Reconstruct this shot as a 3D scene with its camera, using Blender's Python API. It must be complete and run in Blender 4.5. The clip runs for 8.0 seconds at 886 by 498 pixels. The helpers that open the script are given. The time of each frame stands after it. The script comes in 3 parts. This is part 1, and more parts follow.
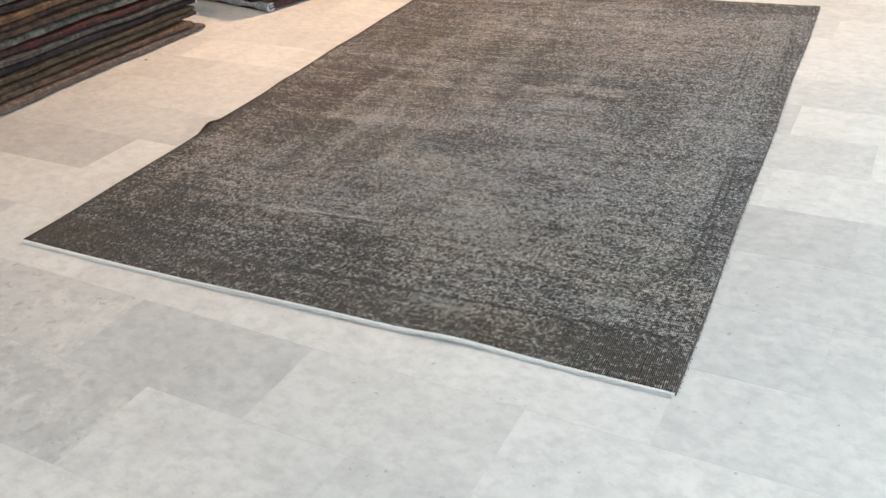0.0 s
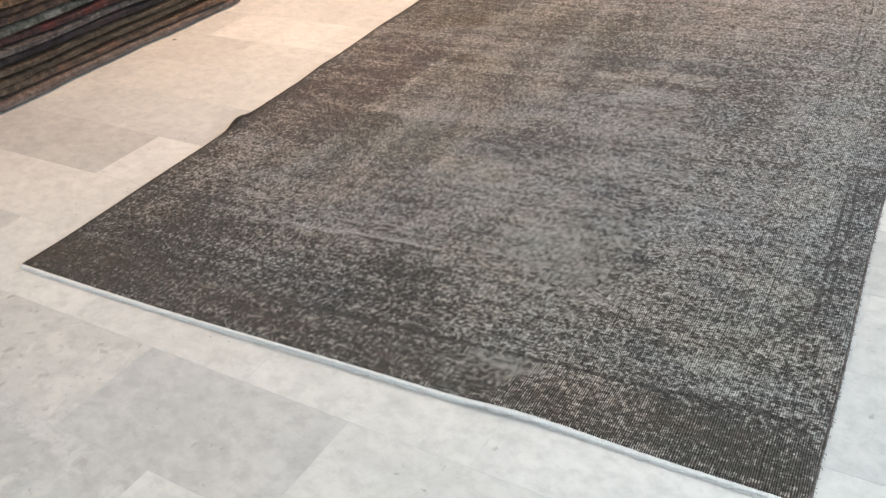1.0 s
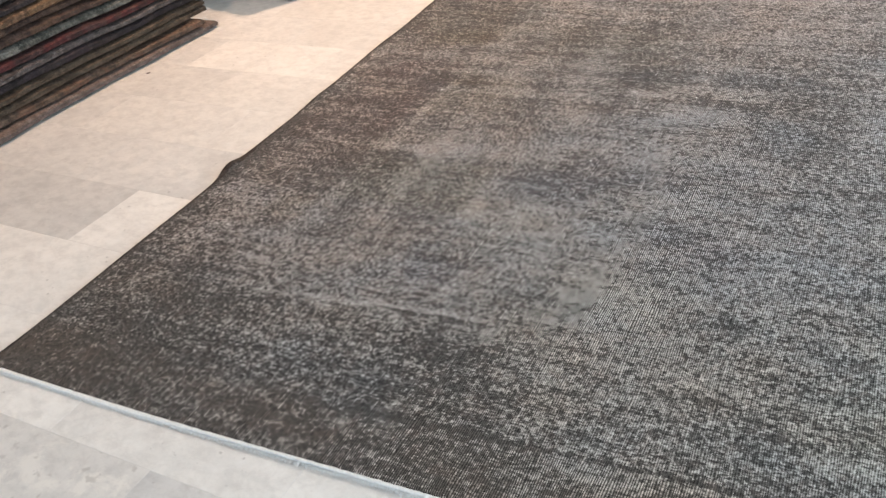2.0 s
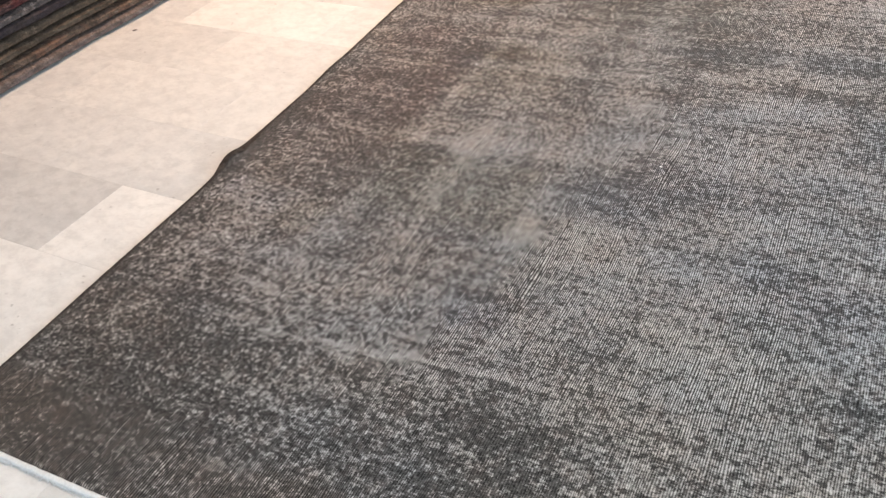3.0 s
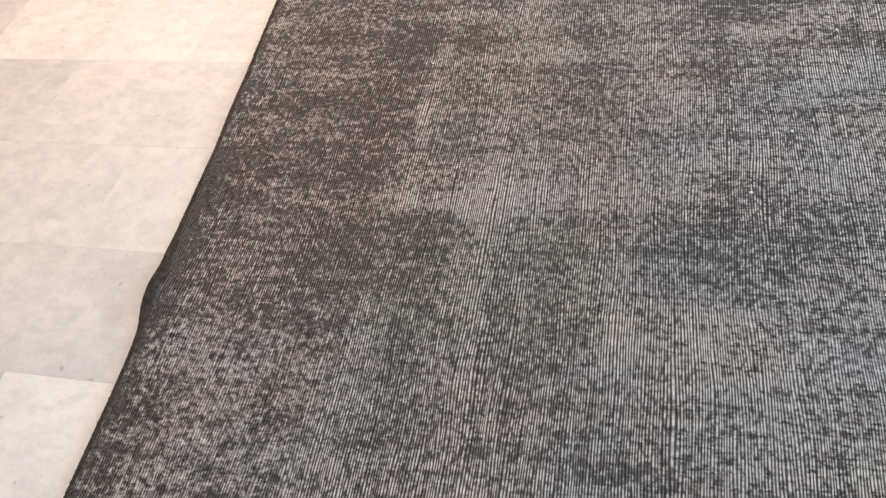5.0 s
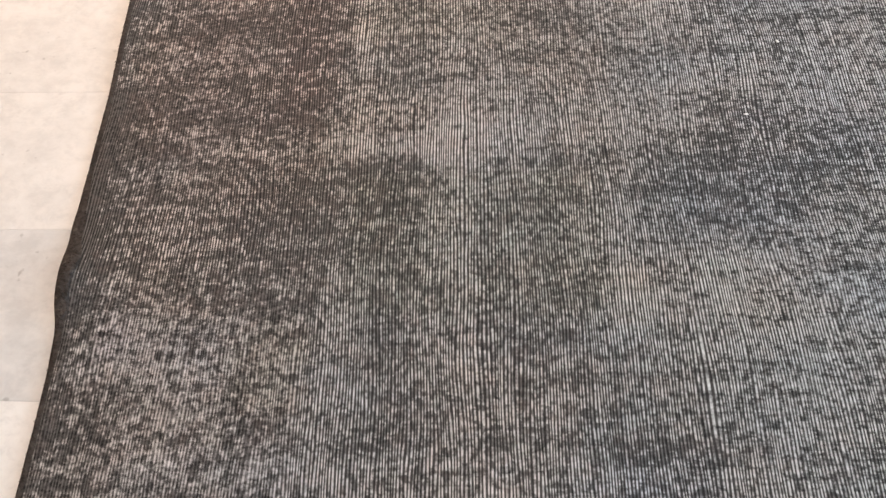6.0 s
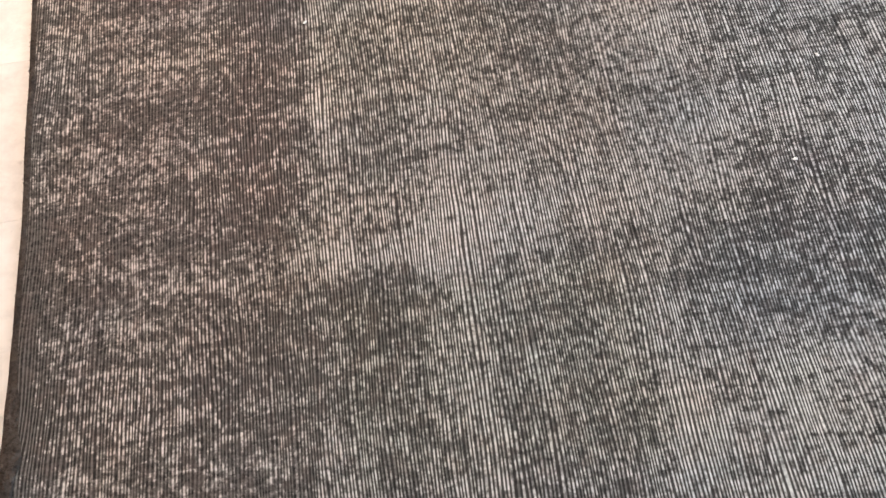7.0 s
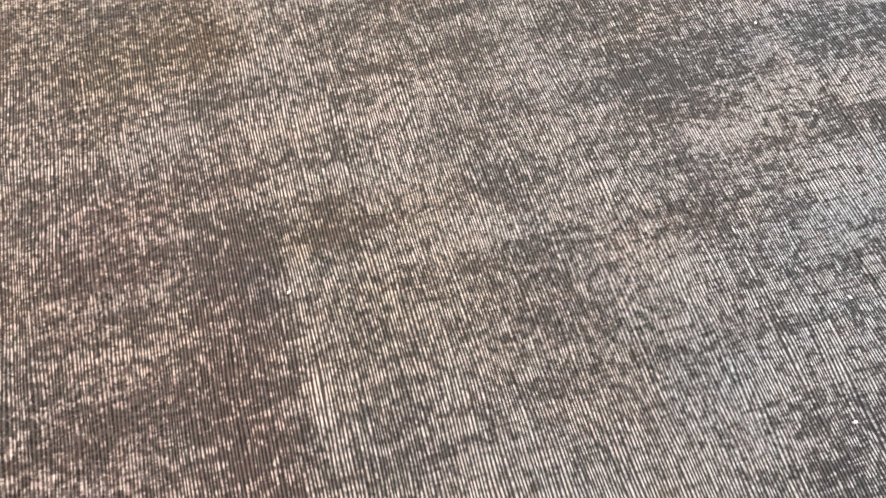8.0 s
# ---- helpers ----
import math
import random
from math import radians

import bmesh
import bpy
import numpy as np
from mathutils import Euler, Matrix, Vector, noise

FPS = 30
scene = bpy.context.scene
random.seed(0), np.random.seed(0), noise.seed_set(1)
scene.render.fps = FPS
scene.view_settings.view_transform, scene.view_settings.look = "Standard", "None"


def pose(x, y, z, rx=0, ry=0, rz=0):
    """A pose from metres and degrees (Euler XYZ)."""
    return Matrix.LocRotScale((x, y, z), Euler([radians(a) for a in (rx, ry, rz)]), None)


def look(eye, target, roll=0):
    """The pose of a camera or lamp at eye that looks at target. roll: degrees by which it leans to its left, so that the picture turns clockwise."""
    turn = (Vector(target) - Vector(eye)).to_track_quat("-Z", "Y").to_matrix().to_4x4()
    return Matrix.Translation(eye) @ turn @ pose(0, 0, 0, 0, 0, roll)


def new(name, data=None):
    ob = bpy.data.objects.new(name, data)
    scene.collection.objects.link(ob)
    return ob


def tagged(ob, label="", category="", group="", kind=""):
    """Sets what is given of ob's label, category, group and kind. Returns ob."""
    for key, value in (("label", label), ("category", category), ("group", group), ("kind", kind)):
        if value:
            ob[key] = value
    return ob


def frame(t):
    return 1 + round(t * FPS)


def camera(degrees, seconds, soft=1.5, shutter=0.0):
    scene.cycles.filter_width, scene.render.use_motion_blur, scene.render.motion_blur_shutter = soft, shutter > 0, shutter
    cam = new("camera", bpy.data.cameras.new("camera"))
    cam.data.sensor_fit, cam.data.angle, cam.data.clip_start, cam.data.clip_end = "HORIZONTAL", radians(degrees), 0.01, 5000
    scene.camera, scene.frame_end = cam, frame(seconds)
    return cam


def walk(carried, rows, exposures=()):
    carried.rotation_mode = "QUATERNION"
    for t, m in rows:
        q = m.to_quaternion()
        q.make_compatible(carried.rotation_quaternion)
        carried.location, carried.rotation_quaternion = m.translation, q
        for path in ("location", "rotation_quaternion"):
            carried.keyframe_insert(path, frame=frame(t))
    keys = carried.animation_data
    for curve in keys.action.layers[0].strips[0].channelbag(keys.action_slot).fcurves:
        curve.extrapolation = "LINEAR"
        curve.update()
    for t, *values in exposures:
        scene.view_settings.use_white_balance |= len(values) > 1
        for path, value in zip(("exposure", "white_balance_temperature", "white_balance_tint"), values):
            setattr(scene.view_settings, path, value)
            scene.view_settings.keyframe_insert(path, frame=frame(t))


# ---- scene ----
cam = camera(53.0, 8.0, soft=1.5)
PATH = [
    (0, (2.38, -1.636, 1.369), (1.582, -0.11, 0.351), -4.0),
    (0.5, (2.269, -1.386, 1.332), (1.427, 0.084, 0.268), -4.4),
    (1, (2.141, -1.208, 1.317), (1.258, 0.216, 0.224), -5.9),
    (1.5, (1.939, -1.047, 1.3), (1.123, 0.417, 0.208), -7.3),
    (1.7, (1.886, -1.009, 1.28), (1.052, 0.454, 0.2), -8.3),
    (2.8, (1.583, -0.595, 1.245), (0.742, 0.754, 0.031), -7.1),
    (3, (1.511, -0.543, 1.238), (0.705, 0.81, 0.005), -7.5),
    (3.5, (1.287, -0.419, 1.277), (0.571, 0.949, 0.005), -8.7),
    (4, (1.136, -0.309, 1.293), (0.514, 1.057, -0.029), -9.2),
    (4.5, (1.024, -0.089, 1.277), (0.459, 1.193, -0.149), -12.5),
    (4.7, (0.968, -0.012, 1.264), (0.437, 1.241, -0.202), -13.0),
    (5.8, (0.665, 0.258, 1.196), (0.554, 1.399, -0.443), -6.7),
    (6, (0.63, 0.287, 1.168), (0.542, 1.349, -0.524), -5.3),
    (6.5, (0.602, 0.479, 1.086), (0.493, 1.402, -0.684), -9.5),
    (7, (0.601, 0.683, 1.103), (0.559, 1.553, -0.697), -11.3),
    (7.5, (0.545, 0.837, 1.102), (0.701, 1.786, -0.652), -4.3),
    (8, (0.459, 1.022, 1.094), (0.737, 2.018, -0.618), 0.3),
]
EXPOSURES = [(0, 0.07, 6500, 10), (0.5, 0.15, 6480, 10), (1.0, 0.18, 6440, 10), (1.5, 0.16, 6330, 10), (3.0, 0.34, 6120, 10), (3.5, 0.40, 6050, 10), (4.0, 0.07, 5850, 9), (4.5, 0.18, 5850, 9),
             (6.0, 0.22, 5960, 9), (6.5, 0.36, 5930, 9), (7.0, 0.38, 5980, 9), (7.5, 0.90, 5910, 9), (8.0, 0.70, 5890, 9)]
walk(cam, [(t, look(eye, target, roll)) for t, eye, target, roll in PATH], EXPOSURES)

# ---- world and light ----
world = bpy.data.worlds.new("world")
scene.world = world
world.use_nodes = True
wn = world.node_tree.nodes
sky = wn.new("ShaderNodeTexSky")
sky.sky_type, sky.sun_disc = "NISHITA", False
sky.sun_elevation, sky.sun_rotation = radians(35), radians(120)
world.node_tree.links.new(sky.outputs[0], wn["Background"].inputs[0])
wn["Background"].inputs[1].default_value = 0.1


def area_lamp(name, eye, target, sx, sy, watts, colour):
    data = bpy.data.lights.new(name, "AREA")
    data.shape, data.size, data.size_y, data.energy, data.color = "RECTANGLE", sx, sy, watts, colour
    ob = new(name, data)
    ob.matrix_world = look(eye, target)
    return ob


def spot_lamp(name, eye, target, watts, colour, size=110):
    data = bpy.data.lights.new(name, "SPOT")
    data.energy, data.color, data.spot_size, data.spot_blend, data.shadow_soft_size = watts, colour, radians(size), 0.8, 0.06
    ob = new(name, data)
    ob.matrix_world = look(eye, target)
    return ob


COOL, WARM = (0.83, 0.935, 1.0), (1.0, 0.64, 0.41)
area_lamp("window_light_east", (5.1, 1.0, 1.55), (0, 1.0, 1.0), 6.0, 2.3, 168, COOL)
area_lamp("window_light_south", (1.6, -4.4, 1.55), (1.6, 0, 1.0), 5.0, 2.3, 48, COOL)
# the third spot is added to brighten the floor left of the rug
SPOTS = [(-0.4, 3.05, 275), (2.1, 4.4, 140), (-0.6, 0.7, 84)]
for sx, sy, watts in SPOTS:
    spot_lamp("ceiling_spot_light", (sx, sy, 2.84), (sx, sy, 0), watts, WARM, 112)

# ---- materials ----


class Mat:
    """A node material under construction."""

    def __init__(self, name, rough=0.6, spec=0.5):
        self.m = bpy.data.materials.new(name)
        self.m.use_nodes = True
        self.t = self.m.node_tree
        self.b = self.t.nodes["Principled BSDF"]
        self.b.inputs["Roughness"].default_value = rough
        self.b.inputs["Specular IOR Level"].default_value = spec

    def node(self, kind):
        return self.t.nodes.new(kind)

    def attribute(self, name):
        n = self.node("ShaderNodeAttribute")
        n.attribute_name = name
        return n

    def put(self, socket, v):
        if isinstance(v, bpy.types.NodeSocket):
            self.t.links.new(v, socket)
        elif v is not None:
            socket.default_value = v

    def math(self, op, a, b=None, c=None, clamp=False):
        n = self.node("ShaderNodeMath")
        n.operation, n.use_clamp = op, clamp
        for s, v in zip(n.inputs, (a, b, c)):
            self.put(s, v)
        return n.outputs[0]

    def coords(self, scale=(1, 1, 1)):
        n = self.node("ShaderNodeMapping")
        n.inputs["Scale"].default_value = scale
        self.put(n.inputs["Vector"], self.node("ShaderNodeTexCoord").outputs["Object"])
        return n.outputs[0]

    def noise(self, scale, detail=3.0, vec=None, rough=0.55, distort=0.0):
        n = self.node("ShaderNodeTexNoise")
        n.inputs["Scale"].default_value, n.inputs["Detail"].default_value = scale, detail
        n.inputs["Roughness"].default_value, n.inputs["Distortion"].default_value = rough, distort
        self.put(n.inputs["Vector"], vec if vec is not None else self.coords())
        return n.outputs[0]

    def ramp(self, v, lo, hi, a=0.0, b=1.0):
        n = self.node("ShaderNodeMapRange")
        n.interpolation_type = "SMOOTHSTEP"
        for k, x in (("Value", v), ("From Min", lo), ("From Max", hi), ("To Min", a), ("To Max", b)):
            self.put(n.inputs[k], x)
        return n.outputs[0]

    def mix(self, f, a, b, blend="MIX"):
        n = self.node("ShaderNodeMix")
        n.data_type, n.blend_type = "RGBA", blend
        self.put(n.inputs[0], f)
        for s, v in ((n.inputs[6], a), (n.inputs[7], b)):
            self.put(s, (*v, 1) if isinstance(v, tuple) and len(v) == 3 else v)
        return n.outputs[2]

    def colour(self, v):
        self.put(self.b.inputs["Base Color"], (*v, 1) if isinstance(v, tuple) else v)

    def bump(self, height, distance, strength=1.0):
        n = self.node("ShaderNodeBump")
        n.inputs["Distance"].default_value, n.inputs["Strength"].default_value = distance, strength
        self.put(n.inputs["Height"], height)
        self.put(self.b.inputs["Normal"], n.outputs[0])


def marble(name, base, vein, worn=0.0):
    """Dull polished marble: clouds, short veins, brown-grey pits; worn: crumbled and filled in white."""
    k = Mat(name, 0.3, 0.45)
    info = k.node("ShaderNodeObjectInfo").outputs["Random"]
    shift = k.node("ShaderNodeVectorMath")
    k.put(shift.inputs[0], k.node("ShaderNodeNewGeometry").outputs["Position"])
    turn = k.node("ShaderNodeCombineXYZ")
    k.put(turn.inputs[2], k.math("MULTIPLY", info, 37.0))
    k.put(shift.inputs[1], turn.outputs[0])
    geo = shift.outputs[0]
    squash = k.node("ShaderNodeMapping")
    squash.inputs["Scale"].default_value = (0.85, 1.1, 1.0)
    squash.inputs["Rotation"].default_value = (0, 0, 0.4)
    k.put(squash.inputs["Vector"], geo)
    lean = squash.outputs[0]
    cloud = k.noise(7.0, 7, geo, 0.7, 0.3)
    fine = k.noise(26.0, 6, lean, 0.7, 0.2)
    veins = k.noise(14.0, 7, lean, 0.72, 0.5)
    pits = k.noise(58.0, 2, geo, 0.5)
    big = k.noise(7.0, 2, geo)
    c = k.mix(k.ramp(cloud, 0.36, 0.64), base, vein)
    c = k.mix(k.ramp(fine, 0.42, 0.68, 0.0, 0.6), c, tuple(v * 0.82 for v in vein))
    c = k.mix(k.ramp(fine, 0.46, 0.3, 0.0, 0.4), c, tuple(min(v * 1.08, 0.84) for v in base))
    c = k.mix(k.math("MULTIPLY", k.ramp(veins, 0.52, 0.72), 0.4), c, tuple(v * 0.74 for v in vein))
    if worn:
        crumb = k.ramp(k.math("ADD", k.noise(16.0, 6, geo, 0.7, 0.4), k.math("MULTIPLY", k.math("SUBTRACT", big, 0.5), 0.8)), 0.46, 0.66)
        c = k.mix(k.math("MULTIPLY", crumb, worn), c, (0.80, 0.785, 0.75))
        c = k.mix(k.math("MULTIPLY", k.ramp(k.noise(30.0, 2, geo, 0.5), 0.6, 0.72), 0.5 * worn), c, (0.33, 0.31, 0.29))
    c = k.mix(k.math("MULTIPLY", k.math("MULTIPLY", k.ramp(pits, 0.66, 0.76), k.ramp(big, 0.5, 0.64)), 0.6), c, (0.30, 0.295, 0.285))
    tone = k.node("ShaderNodeHueSaturation")
    k.put(tone.inputs["Color"], c)
    k.put(tone.inputs["Value"], k.ramp(info, 0.0, 1.0, 0.93, 1.05))
    k.colour(tone.outputs[0])
    k.put(k.b.inputs["Roughness"], k.ramp(fine, 0.3, 0.7, 0.28, 0.48))
    k.bump(pits, 0.0006, 0.4)
    return k.m


MARBLE = {
    "white": marble("marble_white", (0.80, 0.79, 0.765), (0.73, 0.725, 0.705)),
    "pale": marble("marble_pale", (0.745, 0.74, 0.72), (0.67, 0.668, 0.655)),
    "ash": marble("marble_ash", (0.63, 0.628, 0.62), (0.55, 0.553, 0.55)),
    "grey": marble("marble_grey", (0.695, 0.69, 0.675), (0.61, 0.612, 0.605)),
    "filled": marble("marble_filled_white", (0.72, 0.712, 0.69), (0.66, 0.655, 0.64), 0.9),
    "crumbled": marble("marble_crumbled_ash", (0.62, 0.617, 0.608), (0.55, 0.551, 0.546), 0.55),
}


def plain(name, colour, rough=0.7, grain=40.0, amount=0.15):
    k = Mat(name, rough, 0.3)
    n = k.noise(grain, 4)
    k.colour(k.mix(k.math("MULTIPLY", k.ramp(n, 0.3, 0.7), amount), colour, tuple(v * 0.5 for v in colour)))
    k.bump(n, 0.001, 0.4)
    return k.m


GROUT = plain("grout", (0.68, 0.675, 0.66), 0.7)
PLASTER = plain("white_plaster", (0.78, 0.76, 0.72), 0.85, 8.0, 0.08)
METAL = plain("white_metal", (0.75, 0.75, 0.75), 0.4)
FRAME_PAINT = plain("dark_frame_paint", (0.05, 0.05, 0.055), 0.4)


def rug_pile():
    """Worn, overdyed wool: light cotton warps that show between flecks of dark pile."""
    k = Mat("worn_overdyed_wool", 0.95, 0.08)
    xyz = k.node("ShaderNodeSeparateXYZ")
    k.put(xyz.inputs[0], k.coords())
    x, y = xyz.outputs[0], xyz.outputs[1]
    wear = k.attribute("wear").outputs["Fac"]
    tint = k.attribute("tint").outputs["Color"]
    tuft = k.attribute("tuft").outputs["Fac"]
    mottle = k.attribute("mottle").outputs["Fac"]
    # the warps: even cords that waver a little, each with its own run of bare and covered lengths
    sway = k.noise(4.0, 2, k.coords((1, 0.4, 1)))
    drift = k.noise(38.0, 2, k.coords((1, 0.09, 1)))
    jitter = k.noise(120.0, 1, k.coords((1, 0.1, 1)))
    waver = k.math("ADD", k.math("MULTIPLY", sway, 7.0), k.math("ADD", k.math("MULTIPLY", drift, 2.4), k.math("MULTIPLY", jitter, 0.5)))
    turns = k.math("ADD", k.math("DIVIDE", x, 0.0047), waver)
    wave = k.math("MULTIPLY_ADD", k.math("SINE", k.math("MULTIPLY", turns, 2 * math.pi)), 0.5, 0.5)
    ridge = k.ramp(wave, 0.3, 0.85)
    at = k.node("ShaderNodeCombineXYZ")
    k.put(at.inputs[0], k.math("MULTIPLY", k.math("FLOOR", k.math("ADD", turns, 0.25)), 7.31))
    k.put(at.inputs[1], k.math("MULTIPLY", y, 60.0))
    cord = k.noise(1.0, 2, at.outputs[0], 0.6)
    # flecks, knots and weft-wise dashes of pile that are left
    fleck = k.noise(105.0, 3, k.coords((1.0, 0.8, 1)), 0.65, 0.4)
    curl = k.noise(150.0, 3, k.coords((0.85, 1.05, 1)), 0.6, 0.5)
    dash = k.noise(1.0, 4, k.coords((58.0, 215.0, 1)), 0.62, 0.25)
    streak = k.noise(10.0, 5, k.coords((0.35, 4.2, 1)), 0.7)
    knot = k.noise(44.0, 3, k.coords((1.0, 0.9, 1)), 0.6)
    dye = k.noise(38.0, 2, k.coords((1.0, 0.9, 1)), 0.5)
    weft = k.ramp(x, 0.6, 1.3, 0.35, 1.35)
    off = k.math("MULTIPLY", k.math("SUBTRACT", fleck, 0.5), 2.0)
    off = k.math("ADD", off, k.math("MULTIPLY", k.math("SUBTRACT", streak, 0.5), 1.2))
    off = k.math("ADD", off, k.math("MULTIPLY", k.math("SUBTRACT", knot, 0.5), 1.3))
    off = k.math("ADD", off, k.math("MULTIPLY", k.math("MULTIPLY", k.math("SUBTRACT", dash, 0.5), 1.35), weft))
    pick = k.noise(1.0, 3, k.coords((8.0, 210.0, 1)), 0.6, 0.2)
    off = k.math("ADD", off, k.math("MULTIPLY", k.math("SUBTRACT", pick, 0.5), k.ramp(x, 0.6, 1.3, 0.1, 0.9)))
    off = k.math("MULTIPLY", off, mottle)
    total = k.math("ADD", wear, k.math("ADD", off, k.math("MULTIPLY", k.math("SUBTRACT", cord, 0.5), 0.9)))
    bare = k.ramp(total, 0.11, 0.61, 0.0, 1.0)
    hook = k.ramp(curl, 0.4, 0.64)
    shape = k.math("ADD", k.math("MULTIPLY", ridge, k.math("SUBTRACT", 1.0, tuft)), k.math("MULTIPLY", hook, k.math("MULTIPLY", tuft, 0.95)))
    # bare ground: pale warps over dark gaps; elsewhere the matted pile, in mixed dyes
    thread = k.mix(k.ramp(fleck, 0.36, 0.62), (0.42, 0.409, 0.396), (0.66, 0.645, 0.628))
    thread = k.mix(k.ramp(dash, 0.36, 0.62, 0.42, 0.0), thread, (0.24, 0.228, 0.218))
    thread = k.mix(k.math("MULTIPLY", k.ramp(dye, 0.52, 0.66), 0.3), thread, (0.53, 0.46, 0.41))
    thread = k.mix(k.math("MULTIPLY", k.ramp(dye, 0.46, 0.34), 0.3), thread, (0.53, 0.55, 0.51))
    thread = k.mix(k.ramp(total, 0.6, 1.0, 0.0, 0.7), thread, (0.72, 0.705, 0.69))
    ground = k.mix(shape, (0.06, 0.054, 0.051), thread)
    pile = k.mix(k.ramp(curl, 0.3, 0.7), (0.0125, 0.0116, 0.0112), (0.042, 0.0388, 0.0372))
    pile = k.mix(k.math("MULTIPLY", k.ramp(dye, 0.5, 0.68), 0.5), pile, (0.045, 0.037, 0.036))
    pile = k.mix(k.math("MULTIPLY", shape, 0.2), pile, thread)
    c = k.mix(bare, pile, ground)
    c = k.mix(1.0, c, tint, "MULTIPLY")
    k.colour(c)
    k.put(k.b.inputs["Sheen Weight"], 0.08)
    k.put(k.b.inputs["Sheen Roughness"], 0.5)
    k.bump(k.math("ADD", knot, streak), 0.0015, 0.5)
    return k.m


def fold_wool(name, dark, light, accent, patches=0.5):
    """Wool pile of a folded rug: small faded pattern, worn pale flecks, dark roots."""
    k = Mat(name, 0.95, 0.1)
    a = k.noise(15.0, 3, k.coords((1, 1, 0.5)), 0.6, 0.5)
    b = k.noise(42.0, 4, k.coords((1, 1, 0.8)), 0.65)
    f = k.noise(150.0, 2)
    worn = k.noise(85.0, 3, k.coords((1, 0.7, 1)), 0.6)
    c = k.mix(k.ramp(b, 0.36, 0.66), dark, light)
    c = k.mix(k.math("MULTIPLY", k.ramp(a, 0.5, 0.62), patches), c, accent)
    pale = tuple(min(v * 1.9 + 0.02, 0.7) for v in light)
    c = k.mix(k.math("MULTIPLY", k.ramp(worn, 0.6, 0.72), 0.45), c, pale)
    c = k.mix(k.math("MULTIPLY", k.ramp(f, 0.42, 0.68), 0.5), c, tuple(v * 0.35 for v in dark))
    k.colour(c)
    k.bump(k.math("ADD", f, k.math("ADD", b, worn)), 0.006, 0.9)
    return k.m


PILE = rug_pile()
COTTON = plain("bleached_cotton", (0.82, 0.83, 0.82), 0.9, 200.0, 0.25)
SELVEDGE = fold_wool("dark_selvedge_wool", (0.04, 0.034, 0.030), (0.075, 0.064, 0.057), (0.07, 0.06, 0.05), 0.3)
HAIR = fold_wool("grey_wool_hair", (0.10, 0.09, 0.085), (0.22, 0.20, 0.19), (0.2, 0.18, 0.17), 0.3)

# ---- mesh helpers ----


def mesh_from(name, verts, faces, material, smooth=True):
    me = bpy.data.meshes.new(name)
    me.from_pydata(verts, [], faces)
    for m in material if isinstance(material, (list, tuple)) else [material]:
        me.materials.append(m)
    if smooth:
        me.polygons.foreach_set("use_smooth", [True] * len(me.polygons))
    me.update()
    return me


def part(name, me, parent, label=""):
    ob = new(name, me)
    ob.parent = parent
    if label:
        ob["label"] = label
    return ob


def thing(name, at, label, category, group="", kind=""):
    ob = new(name)
    ob.location = at
    return tagged(ob, label, category, group, kind)


def box_data(x0, x1, y0, y1, z0, z1):
    v = [(x, y, z) for z in (z0, z1) for y in (y0, y1) for x in (x0, x1)]
    f = [(0, 2, 3, 1), (4, 5, 7, 6), (0, 1, 5, 4), (2, 6, 7, 3), (0, 4, 6, 2), (1, 3, 7, 5)]
    return v, f


def boxes(name, list_of, material):
    v, f = [], []
    for b in list_of:
        bv, bf = box_data(*b)
        f += [tuple(i + len(v) for i in q) for q in bf]
        v += bv
    return mesh_from(name, v, f, material, False)


def soft_box(name, sx, sy, sz, bevel, material):
    bm = bmesh.new()
    bmesh.ops.create_cube(bm, size=1.0, matrix=Matrix.Diagonal((sx, sy, sz, 1)))
    bmesh.ops.bevel(bm, geom=bm.edges[:], offset=bevel, segments=1, affect="EDGES")
    me = bpy.data.meshes.new(name)
    bm.to_mesh(me)
    bm.free()
    me.materials.append(material)
    return me


def ribbon(sections, closed, material, name):
    """A skin over equal rings of points."""
    n = len(sections[0])
    v = [p for ring in sections for p in ring]
    f = []
    for i in range(len(sections) - 1):
        for j in range(n if closed else n - 1):
            a, b = i * n + j, i * n + (j + 1) % n
            f.append((a, b, b + n, a + n))
    if closed:
        f.append(tuple(range(n)))
        f.append(tuple(reversed(range((len(sections) - 1) * n, len(sections) * n))))
    return mesh_from(name, v, f, material)


# ---- room ----
X0, X1, Y0, Y1, H = -3.6, 5.2, -4.5, 6.2, 3.0
floor = tagged(new("floor", boxes("floor", [(X0 - 0.2, X1 + 0.2, Y0 - 0.2, Y1 + 0.2, -0.2, -0.0006)], GROUT)),
               "white and grey marble tile shop floor, laid half bond", "floor", kind="structure")
tagged(new("ceiling", boxes("ceiling", [(X0 - 0.2, X1 + 0.2, Y0 - 0.2, Y1 + 0.2, H, H + 0.2)], PLASTER)), "plain white plaster ceiling", "ceiling", kind="structure")
tagged(new("wall_west", boxes("wall_west", [(X0 - 0.2, X0, Y0, Y1, 0, H)], PLASTER)), "plain white plaster wall", "wall", kind="structure")
tagged(new("wall_north", boxes("wall_north", [(X0 - 0.2, X1 + 0.2, Y1, Y1 + 0.2, 0, H)], PLASTER)), "plain white plaster wall", "wall", kind="structure")
tagged(new("wall_east", boxes("wall_east", [(X1, X1 + 0.2, Y0, -2.1, 0, H), (X1, X1 + 0.2, 4.1, Y1, 0, H), (X1, X1 + 0.2, -2.1, 4.1, 2.75, H), (X1, X1 + 0.2, -2.1, 4.1, 0, 0.3)], PLASTER)),
       "white wall with a wide shop window", "wall", kind="structure")
